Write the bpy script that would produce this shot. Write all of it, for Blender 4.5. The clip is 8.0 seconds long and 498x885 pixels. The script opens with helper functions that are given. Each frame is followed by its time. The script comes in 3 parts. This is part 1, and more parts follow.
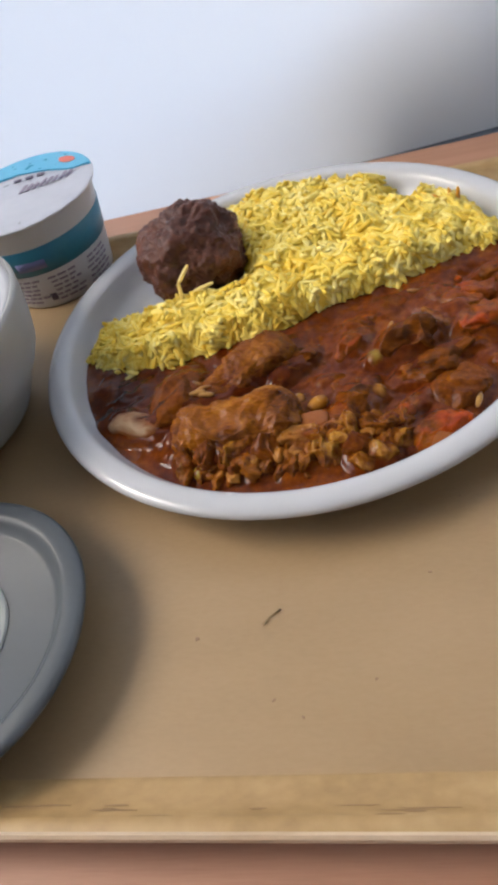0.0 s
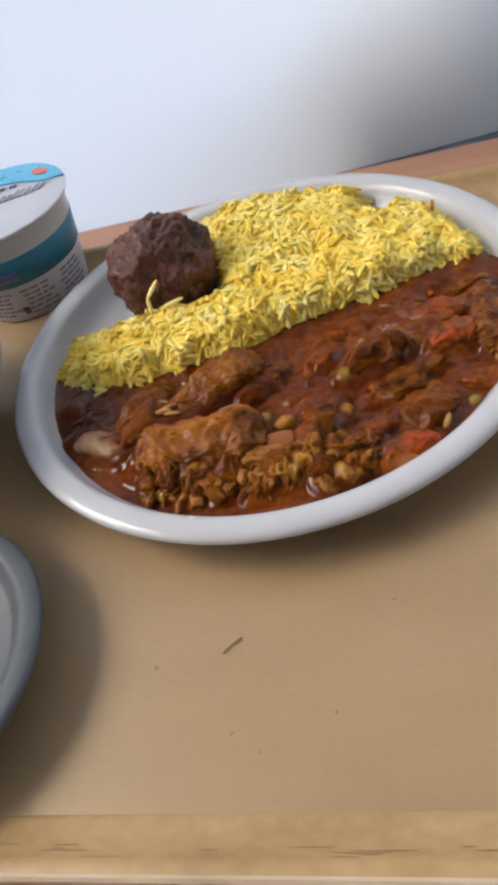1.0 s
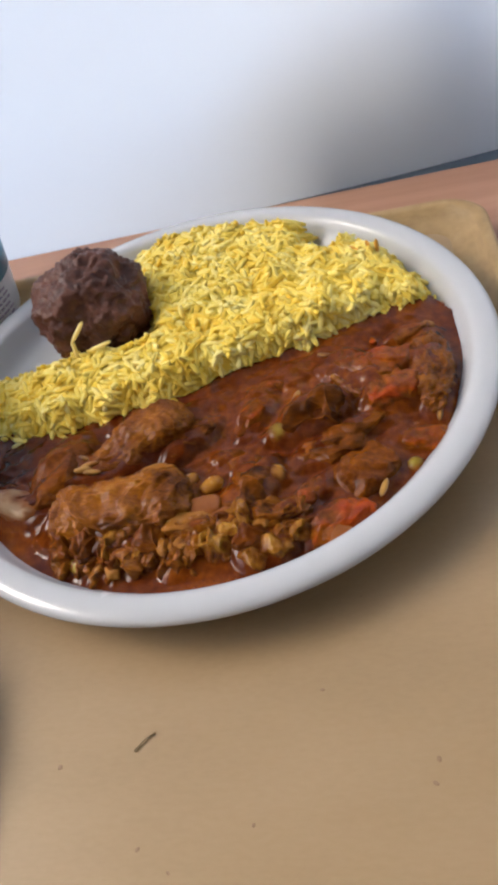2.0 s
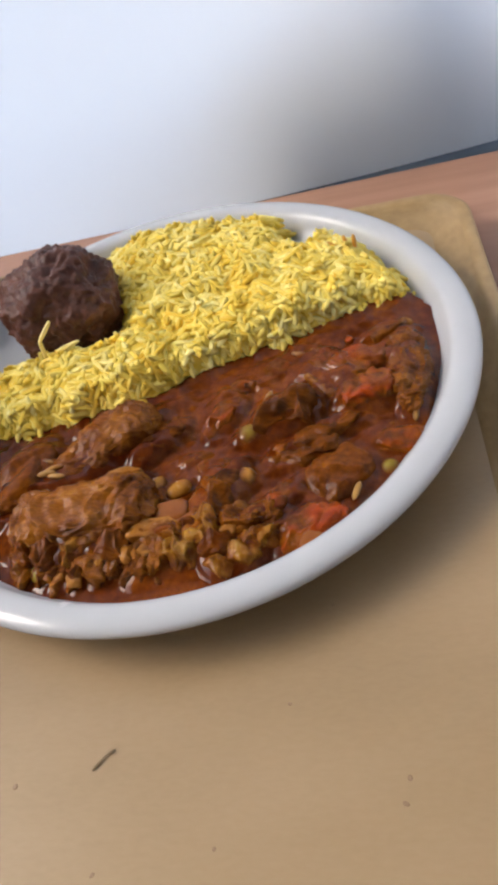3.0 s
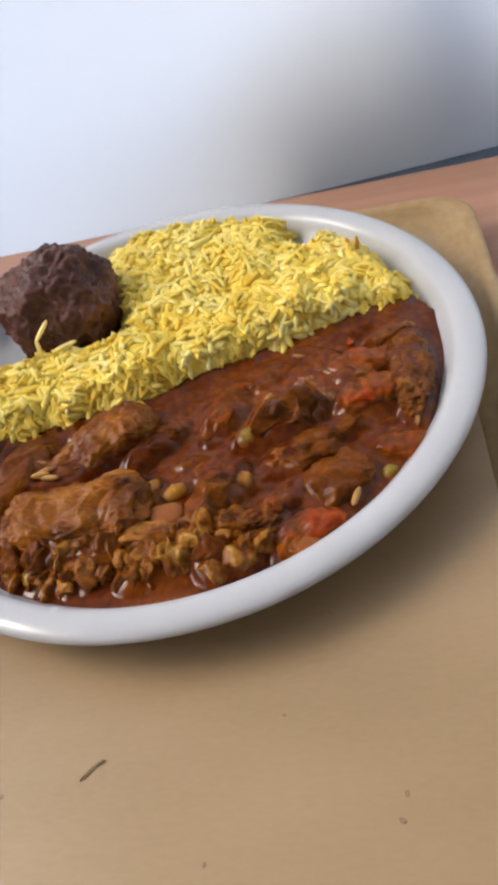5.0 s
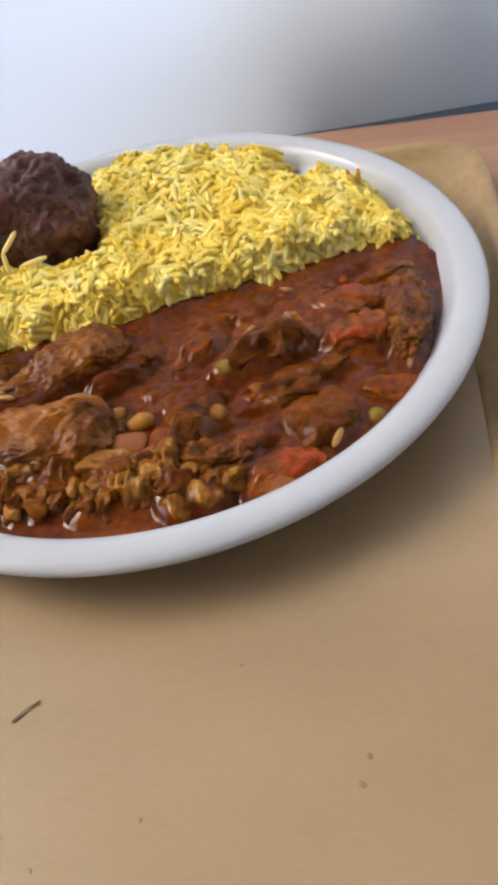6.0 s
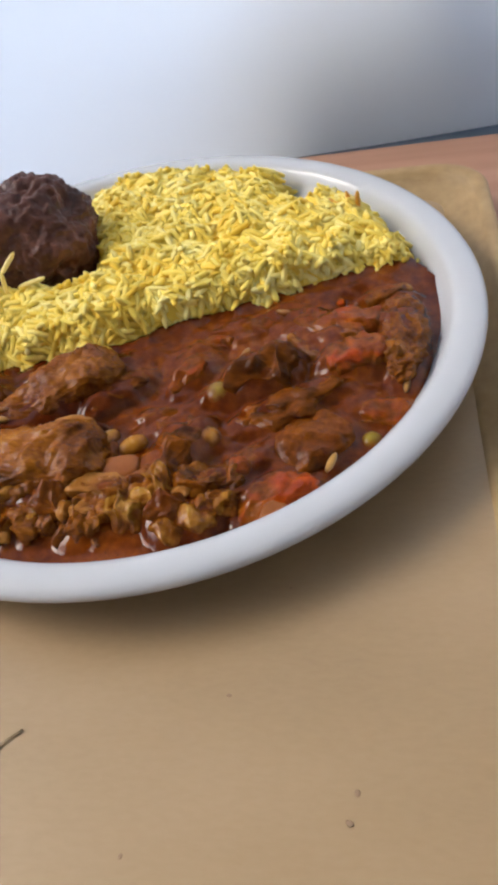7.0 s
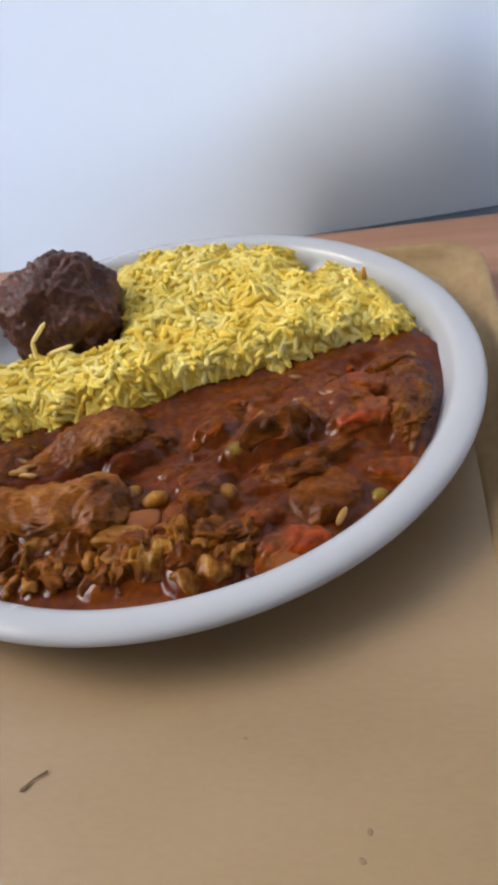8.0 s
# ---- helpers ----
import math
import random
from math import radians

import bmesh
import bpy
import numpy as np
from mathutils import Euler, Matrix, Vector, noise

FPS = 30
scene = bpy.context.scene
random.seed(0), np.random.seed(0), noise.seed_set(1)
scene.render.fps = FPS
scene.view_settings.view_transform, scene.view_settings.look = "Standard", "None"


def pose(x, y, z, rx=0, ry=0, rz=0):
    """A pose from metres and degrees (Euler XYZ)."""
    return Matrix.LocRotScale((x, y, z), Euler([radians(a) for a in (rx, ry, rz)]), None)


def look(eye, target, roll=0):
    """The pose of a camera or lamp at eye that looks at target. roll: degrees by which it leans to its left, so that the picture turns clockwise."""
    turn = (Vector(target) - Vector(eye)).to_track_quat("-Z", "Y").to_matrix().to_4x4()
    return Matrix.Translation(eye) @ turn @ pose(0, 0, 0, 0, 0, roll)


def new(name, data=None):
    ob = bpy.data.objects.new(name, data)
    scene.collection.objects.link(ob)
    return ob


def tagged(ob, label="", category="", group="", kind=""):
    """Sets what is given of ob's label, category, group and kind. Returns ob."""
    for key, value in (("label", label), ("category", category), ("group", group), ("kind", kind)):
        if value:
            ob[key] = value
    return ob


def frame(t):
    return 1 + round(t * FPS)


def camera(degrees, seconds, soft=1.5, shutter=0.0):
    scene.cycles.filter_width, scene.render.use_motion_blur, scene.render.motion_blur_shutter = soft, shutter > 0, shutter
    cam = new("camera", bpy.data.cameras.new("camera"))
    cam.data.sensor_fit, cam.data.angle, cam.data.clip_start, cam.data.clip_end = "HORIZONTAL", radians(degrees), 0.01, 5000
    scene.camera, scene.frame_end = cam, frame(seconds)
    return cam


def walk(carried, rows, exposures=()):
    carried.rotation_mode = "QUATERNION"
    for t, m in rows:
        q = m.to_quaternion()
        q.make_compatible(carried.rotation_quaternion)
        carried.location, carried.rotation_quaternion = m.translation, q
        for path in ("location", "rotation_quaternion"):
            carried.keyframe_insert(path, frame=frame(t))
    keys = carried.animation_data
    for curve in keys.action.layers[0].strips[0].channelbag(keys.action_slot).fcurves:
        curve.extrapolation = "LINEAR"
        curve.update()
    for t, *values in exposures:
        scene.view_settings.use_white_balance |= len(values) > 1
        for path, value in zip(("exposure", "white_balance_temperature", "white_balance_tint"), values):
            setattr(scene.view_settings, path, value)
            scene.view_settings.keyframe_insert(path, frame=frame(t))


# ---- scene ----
cam = camera(37.72, 8.0, soft=3.9)
PATH = [
    (0, (0.0532, -0.2925, 0.2336), (-0.0400, -0.0250, -0.0488), -21.20),
    (0.5, (0.0584, -0.2855, 0.2290), (-0.0354, -0.0207, -0.0557), -21.66),
    (1, (0.0664, -0.2816, 0.2297), (-0.0266, -0.0127, -0.0514), -21.25),
    (1.5, (0.0720, -0.2686, 0.2324), (-0.0156, 0.0042, -0.0468), -19.92),
    (2, (0.0822, -0.2486, 0.2231), (0.0036, 0.0238, -0.0591), -19.03),
    (2.2, (0.0846, -0.2453, 0.2201), (0.0098, 0.0276, -0.0626), -18.42),
    (3.3, (0.0914, -0.2406, 0.2090), (0.0138, 0.0330, -0.0723), -19.32),
    (3.5, (0.0917, -0.2406, 0.2068), (0.0166, 0.0334, -0.0747), -19.06),
    (4, (0.0943, -0.2396, 0.2100), (0.0204, 0.0378, -0.0684), -18.77),
    (4.5, (0.0892, -0.2384, 0.2131), (0.0103, 0.0409, -0.0622), -18.51),
    (5, (0.0911, -0.2376, 0.2076), (0.0126, 0.0382, -0.0712), -18.44),
    (5.2, (0.0928, -0.2390, 0.1966), (0.0273, 0.0302, -0.0919), -16.09),
    (6.3, (0.0862, -0.2314, 0.1826), (0.0161, 0.0343, -0.1081), -12.84),
    (6.5, (0.0904, -0.2371, 0.1859), (0.0085, 0.0457, -0.0849), -14.18),
    (7, (0.0923, -0.2289, 0.1811), (0.0187, 0.0440, -0.1019), -13.15),
    (7.5, (0.0984, -0.2393, 0.1885), (0.0243, 0.0522, -0.0752), -13.63),
    (8, (0.0929, -0.2426, 0.1891), (0.0162, 0.0556, -0.0662), -12.54),
]
EXPOSURE = [(0.0, 1.55, 6400, 9), (3.5, 1.62, 6400, 9), (5.0, 1.63, 6400, 9), (6.5, 1.67, 6250, 8), (7.5, 1.54, 6150, 8), (8.0, 1.45, 6100, 8)]
walk(cam, [(t, look(eye, target, roll)) for t, eye, target, roll in PATH], EXPOSURE)

# ---- world and light ----
SUN_DIR = Vector((-0.96, 0.135, 1.00)).normalized()      # from the tray towards the sun
world = bpy.data.worlds.new("sky")
scene.world = world
world.use_nodes = True
sky = world.node_tree.nodes.new("ShaderNodeTexSky")
sky.sky_type = "NISHITA"
sky.sun_disc = False
sky.air_density, sky.dust_density, sky.ozone_density = 0.7, 4.0, 1.0
sky.sun_elevation = math.asin(SUN_DIR.z)
sky.sun_rotation = math.atan2(SUN_DIR.x, SUN_DIR.y)
bg = world.node_tree.nodes["Background"]
world.node_tree.links.new(sky.outputs["Color"], bg.inputs["Color"])
bg.inputs["Strength"].default_value = 0.15
sun = new("sun", bpy.data.lights.new("sun", "SUN"))
sun.data.energy, sun.data.angle, sun.data.color = 0.44, radians(40), (1.0, 0.965, 0.92)
sun.matrix_world = look(SUN_DIR * 4, (0, 0, 0))


# ---- materials ----
def material(name, colours, scale=20.0, rough=0.5, bump=0.0, bump_scale=None, detail=6.0, stretch=(1, 1, 1), specks=None,
             metallic=0.0, coat=0.0, per_island=0.0, per_object=0.0, rough_var=0.1, spec=0.5, fine_mix=0.3, coated=False):
    """Noise-driven colour between the given stops, with a second, finer noise for grain and relief."""
    m = bpy.data.materials.new(name)
    m.use_nodes = True
    nt = m.node_tree
    N, L = nt.nodes, nt.links
    b = N["Principled BSDF"]
    co = N.new("ShaderNodeTexCoord")
    mp = N.new("ShaderNodeMapping")
    mp.inputs["Scale"].default_value = stretch
    L.new(co.outputs["Object"], mp.inputs["Vector"])
    n1 = N.new("ShaderNodeTexNoise")
    n1.inputs["Scale"].default_value, n1.inputs["Detail"].default_value = scale, detail
    L.new(mp.outputs["Vector"], n1.inputs["Vector"])
    ramp = N.new("ShaderNodeValToRGB")
    ramp.color_ramp.elements[0].position, ramp.color_ramp.elements[1].position = 0.3, 0.7
    for i, c in enumerate(colours):
        e = ramp.color_ramp.elements[0] if i == 0 else ramp.color_ramp.elements[-1] if i == len(colours) - 1 else ramp.color_ramp.elements.new(0.3 + 0.4 * i / (len(colours) - 1))
        e.color = (*c, 1)
    n2 = N.new("ShaderNodeTexNoise")
    n2.inputs["Scale"].default_value, n2.inputs["Detail"].default_value = bump_scale or scale * 6, 4
    L.new(mp.outputs["Vector"], n2.inputs["Vector"])
    blend = N.new("ShaderNodeMix")
    blend.inputs["Factor"].default_value = fine_mix
    L.new(n1.outputs["Fac"], blend.inputs["A"])
    L.new(n2.outputs["Fac"], blend.inputs["B"])
    fac = blend.outputs["Result"]
    for amount, node, socket in ((per_island, "ShaderNodeNewGeometry", "Random Per Island"), (per_object, "ShaderNodeObjectInfo", "Random")):
        if amount:
            r = N.new(node)
            mul = N.new("ShaderNodeMath")
            mul.operation, mul.inputs[1].default_value, mul.inputs[2].default_value = "MULTIPLY_ADD", amount, -amount / 2
            L.new(r.outputs[socket], mul.inputs[0])
            add = N.new("ShaderNodeMath")
            L.new(fac, add.inputs[0])
            L.new(mul.outputs[0], add.inputs[1])
            fac = add.outputs[0]
    L.new(fac, ramp.inputs["Fac"])
    colour = ramp.outputs["Color"]
    if specks:
        sc, size, sp_colour = specks
        v = N.new("ShaderNodeTexVoronoi")
        v.inputs["Scale"].default_value = sc
        L.new(co.outputs["Object"], v.inputs["Vector"])
        lt = N.new("ShaderNodeMapRange")
        lt.inputs["From Min"].default_value, lt.inputs["From Max"].default_value = size, size * 0.5
        L.new(v.outputs["Distance"], lt.inputs["Value"])
        mix = N.new("ShaderNodeMix")
        mix.data_type = "RGBA"
        L.new(lt.outputs["Result"], mix.inputs["Factor"])
        L.new(colour, mix.inputs["A"])
        mix.inputs["B"].default_value = (*sp_colour, 1)
        colour = mix.outputs["Result"]
    if coated:
        over = N.new("ShaderNodeValToRGB")
        over.color_ramp.elements[0].position, over.color_ramp.elements[1].position = 0.32, 0.66
        over.color_ramp.elements[0].color, over.color_ramp.elements[1].color = (0.050, 0.0092, 0.0008, 1), (0.23, 0.064, 0.0038, 1)
        L.new(fac, over.inputs["Fac"])
        at = N.new("ShaderNodeAttribute")
        at.attribute_name = "coat"
        mix = N.new("ShaderNodeMix")
        mix.data_type = "RGBA"
        L.new(at.outputs["Fac"], mix.inputs["Factor"])
        L.new(colour, mix.inputs["A"])
        L.new(over.outputs["Color"], mix.inputs["B"])
        colour = mix.outputs["Result"]
    L.new(colour, b.inputs["Base Color"])
    rr = N.new("ShaderNodeMapRange")
    rr.inputs["To Min"].default_value, rr.inputs["To Max"].default_value = max(0.02, rough - rough_var), min(1, rough + rough_var)
    L.new(n2.outputs["Fac"], rr.inputs["Value"])
    L.new(rr.outputs["Result"], b.inputs["Roughness"])
    b.inputs["Metallic"].default_value = metallic
    b.inputs["Coat Weight"].default_value = coat
    b.inputs["Coat Roughness"].default_value = 0.12
    b.inputs["Specular IOR Level"].default_value = spec
    if bump:
        bp = N.new("ShaderNodeBump")
        bp.inputs["Strength"].default_value, bp.inputs["Distance"].default_value = 1.0, bump
        L.new(n2.outputs["Fac"], bp.inputs["Height"])
        L.new(bp.outputs["Normal"], b.inputs["Normal"])
    return m


M_TRAY = material("tray_laminate", [(0.300, 0.203, 0.104), (0.340, 0.233, 0.121), (0.370, 0.258, 0.140)], 9, 0.42, 0.00002, 260, stretch=(1, 2.5, 1))
M_LIP = material("tray_lip_wood", [(0.28, 0.176, 0.072), (0.37, 0.243, 0.104), (0.44, 0.305, 0.142)], 40, 0.5, 0.00012, 260, stretch=(0.6, 0.6, 2), fine_mix=0.45)
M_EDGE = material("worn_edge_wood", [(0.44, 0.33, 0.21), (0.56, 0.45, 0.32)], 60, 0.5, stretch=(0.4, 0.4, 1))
M_SCORE = material("scored_wood", [(0.335, 0.220, 0.105), (0.36, 0.240, 0.115)], 60, 0.6)
M_TABLE = material("table_wood", [(0.35, 0.178, 0.11), (0.41, 0.22, 0.142), (0.46, 0.258, 0.17)], 14, 0.5, 0.00003, 220, stretch=(0.35, 6, 1))
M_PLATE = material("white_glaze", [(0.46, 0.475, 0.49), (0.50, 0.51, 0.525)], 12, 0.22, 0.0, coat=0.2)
M_RICE = material("yellow_rice", [(0.80, 0.54, 0.055), (0.83, 0.63, 0.10), (0.86, 0.70, 0.17), (0.89, 0.78, 0.30)], 45, 0.45, 0.0, per_island=0.30, spec=0.2)
M_RICEBED = material("rice_bed", [(0.82, 0.58, 0.065), (0.85, 0.65, 0.11)], 120, 0.8, 0.0003, 300, spec=0.1)
M_SAUCE = material("curry_sauce", [(0.026, 0.0032, 0.0005), (0.066, 0.0100, 0.0009), (0.130, 0.026, 0.0018), (0.23, 0.060, 0.004)], 34, 0.09, 0.00022, 300, specks=(420, 0.10, (0.025, 0.006, 0.002)), spec=0.22, fine_mix=0.35, rough_var=0.08)
M_CHICKEN = material("curried_chicken", [(0.085, 0.019, 0.0016), (0.19, 0.056, 0.003), (0.265, 0.085, 0.005), (0.37, 0.150, 0.015)], 60, 0.15, 0.0006, 430, spec=0.2, fine_mix=0.5, stretch=(1, 1.9, 1), coated=True, rough_var=0.10)
M_MINCE = material("pale_chicken_shreds", [(0.13, 0.034, 0.002), (0.23, 0.082, 0.005), (0.33, 0.150, 0.014), (0.45, 0.25, 0.04)], 110, 0.15, 0.0006, 450, spec=0.22, fine_mix=0.5, stretch=(1.6, 0.7, 1), coated=True, rough_var=0.10)
M_BEIGE = material("pale_chicken", [(0.24, 0.145, 0.075), (0.36, 0.245, 0.145)], 60, 0.35, 0.0004, 200, spec=0.2, coated=True)
M_TOMATO = material("cooked_tomato", [(0.16, 0.016, 0.0014), (0.32, 0.042, 0.003), (0.48, 0.088, 0.007)], 55, 0.13, 0.0005, 300, spec=0.22, fine_mix=0.45, coated=True, rough_var=0.08)
M_MUSHROOM = material("brown_mushroom", [(0.024, 0.007, 0.002), (0.048, 0.014, 0.003), (0.095, 0.027, 0.005)], 60, 0.2, 0.0003, 220, spec=0.12, fine_mix=0.4, stretch=(1, 3, 1), coated=True)
M_PEA = material("green_pea", [(0.15, 0.080, 0.006), (0.24, 0.17, 0.012), (0.31, 0.24, 0.03)], 110, 0.24, 0.0001, 300, spec=0.3, coated=True)
M_CORN = material("yellow_bean", [(0.28, 0.095, 0.008), (0.42, 0.18, 0.016), (0.50, 0.26, 0.035)], 100, 0.25, 0.0001, 300, spec=0.3, coated=True)
M_BALL = material("browned_meat", [(0.034, 0.012, 0.009), (0.078, 0.028, 0.019), (0.125, 0.047, 0.030), (0.20, 0.080, 0.050)], 60, 0.42, 0.0009, 300, spec=0.32, fine_mix=0.4)
M_GREY = material("grey_plastic", [(0.062, 0.073, 0.083), (0.074, 0.086, 0.096)], 18, 0.4, 0.00002, 400, spec=0.4, rough_var=0.05)
M_PALE = material("pale_plastic", [(0.34, 0.36, 0.34), (0.40, 0.41, 0.38)], 18, 0.4)
# white bowl's wall, its shade put into a greyer colour
M_BOWL_SHADED = material("shaded_white_ceramic", [(0.30, 0.31, 0.295), (0.36, 0.365, 0.35)], 12, 0.35)
M_POT = material("white_pot_plastic", [(0.55, 0.55, 0.57), (0.60, 0.60, 0.61)], 12, 0.35)
M_TEAL = material("teal_print", [(0.02, 0.145, 0.23), (0.03, 0.19, 0.28)], 40, 0.35)
M_FOIL = material("printed_foil", [(0.46, 0.48, 0.53), (0.56, 0.57, 0.61)], 30, 0.32, 0.0002, 120, metallic=0.2)
M_FOILBLUE = material("blue_foil_print", [(0.06, 0.36, 0.58), (0.12, 0.50, 0.70)], 30, 0.3, metallic=0.2)
M_RED = material("red_print", [(0.62, 0.10, 0.06), (0.70, 0.16, 0.10)], 30, 0.4)
M_INK = material("dark_ink", [(0.07, 0.05, 0.09), (0.10, 0.08, 0.12)], 30, 0.5)
M_STRIP = material("dark_strip", [(0.075, 0.105, 0.14), (0.10, 0.13, 0.165)], 20, 0.45)
M_WALL = material("white_paint", [(0.74, 0.75, 0.76), (0.80, 0.80, 0.80)], 4, 0.8, 0.0005, 80)
M_FLOOR = material("grey_floor", [(0.24, 0.24, 0.25), (0.30, 0.30, 0.31)], 6, 0.5)
M_STEM = material("dark_herb", [(0.25, 0.18, 0.095), (0.33, 0.235, 0.125)], 200, 0.6)
# two tones for the added blockers that shade the sheet from outside
M_BLOCK_DARK = material("blocker_dark", [(0.04, 0.065, 0.10), (0.07, 0.10, 0.14)], 20, 0.8)
M_BLOCK_GREY = material("blocker_grey", [(0.21, 0.26, 0.33), (0.27, 0.32, 0.39)], 6, 0.8)

M_CURTAIN = bpy.data.materials.new("frosted_sheet")
M_CURTAIN.use_nodes = True
_n, _l = M_CURTAIN.node_tree.nodes, M_CURTAIN.node_tree.links
_tr = _n.new("ShaderNodeBsdfTranslucent")
_tr.inputs["Color"].default_value = (0.965, 0.98, 0.98, 1)
_mix = _n.new("ShaderNodeMixShader")
_mix.inputs["Fac"].default_value = 0.18
_b = _n["Principled BSDF"]
_b.inputs["Base Color"].default_value = (0.48, 0.58, 0.70, 1)
_b.inputs["Roughness"].default_value = 0.9
_b.inputs["Specular IOR Level"].default_value = 0.1
_l.new(_tr.outputs[0], _mix.inputs[1])
_l.new(_b.outputs[0], _mix.inputs[2])
_l.new(_mix.outputs[0], _n["Material Output"].inputs["Surface"])


# ---- mesh helpers ----
def link(name, bm, mat, parent=None, label="", smooth=True):
    me = bpy.data.meshes.new(name)
    if smooth:
        for f in bm.faces:
            f.smooth = True
    bm.to_mesh(me)
    bm.free()
    me.materials.append(mat)
    ob = new(name, me)
    if parent:
        ob.parent = parent
    if label:
        ob["label"] = label
    return ob


def part(name, bm, mat, parent, label="", smooth=True):
    return link(name, bm, mat, parent, label, smooth)


def thing(name, x, y, z, label, category, group="", kind="", rz=0.0):
    ob = new(name)
    ob.matrix_world = pose(x, y, z, 0, 0, rz)
    return tagged(ob, label, category, group, kind)


def lathe(profile, steps=96, closed=False):
    """A body of revolution round z from (radius, height) pairs."""
    bm = bmesh.new()
    rings = []
    for r, z in profile:
        rings.append([bm.verts.new((r * math.cos(2 * math.pi * i / steps), r * math.sin(2 * math.pi * i / steps), z)) for i in range(steps)] if r > 1e-6 else [bm.verts.new((0, 0, z))])
    pairs = list(zip(rings, rings[1:])) + ([(rings[-1], rings[0])] if closed else [])
    for a, b in pairs:
        for i in range(steps):
            j = (i + 1) % steps
            if len(a) > 1 and len(b) > 1:
                bm.faces.new((a[i], a[j], b[j], b[i]))
            elif len(b) > 1:
                bm.faces.new((a[0], b[j], b[i]))
            elif len(a) > 1:
                bm.faces.new((a[i], a[j], b[0]))
    bmesh.ops.recalc_face_normals(bm, faces=bm.faces)
    return bm


def box(x0, x1, y0, y1, z0, z1, bevel=0.0, segs=2):
    bm = bmesh.new()
    bmesh.ops.create_cube(bm, size=1, matrix=Matrix.LocRotScale(((x0 + x1) / 2, (y0 + y1) / 2, (z0 + z1) / 2), None, (x1 - x0, y1 - y0, z1 - z0)))
    if bevel:
        bmesh.ops.bevel(bm, geom=bm.edges[:], offset=bevel, segments=segs, affect="EDGES", profile=0.5)
    return bm


def smoothstep(a, b, v):
    k = min(1, max(0, (v - a) / (b - a)))
    return k * k * (3 - 2 * k)


def lump(size, seed, rough=0.25, fine=1.0, subdiv=4, flat=0.0, freq=1.0):
    """An uneven morsel: a ball squeezed to size and pushed in and out by noise of a fixed grain."""
    bm = bmesh.new()
    bmesh.ops.create_icosphere(bm, subdivisions=subdiv, radius=1)
    off = Vector((seed * 3.17, seed * 1.31, seed * 2.73))
    small, mean = min(size), sum(size) / 3
    for v in bm.verts:
        n = v.co.normalized()
        e = Vector([math.copysign(abs(c) ** (1 - flat), c) for c in n])
        p = Vector((e.x * size[0], e.y * size[1], e.z * size[2]))
        w = min(1.0, small / 0.006)
        warp = noise.noise_vector(p * (freq * 0.55 / mean) + off) * (rough * 0.75 * small) + noise.noise_vector(p * (freq * 1.4 / mean) - off) * (rough * 0.45 * small)
        ridge = 1 - 2.4 * abs(noise.noise(p * 170 + off))
        grain = noise.noise(p * 330 + off) + 0.7 * noise.noise(p * 760 + off) + 0.5 * noise.noise(p * 1500 - off)
        v.co = p + warp + n * w * fine * (0.0007 * grain + 0.0008 * ridge)
    return bm


# ---- setting ----
TABLE_Z, TURN = -0.012, 1.25        # the table stands a little turned to the tray


def table_edge(x):
    return 0.1893 + 0.0218 * (x - 0.0379)


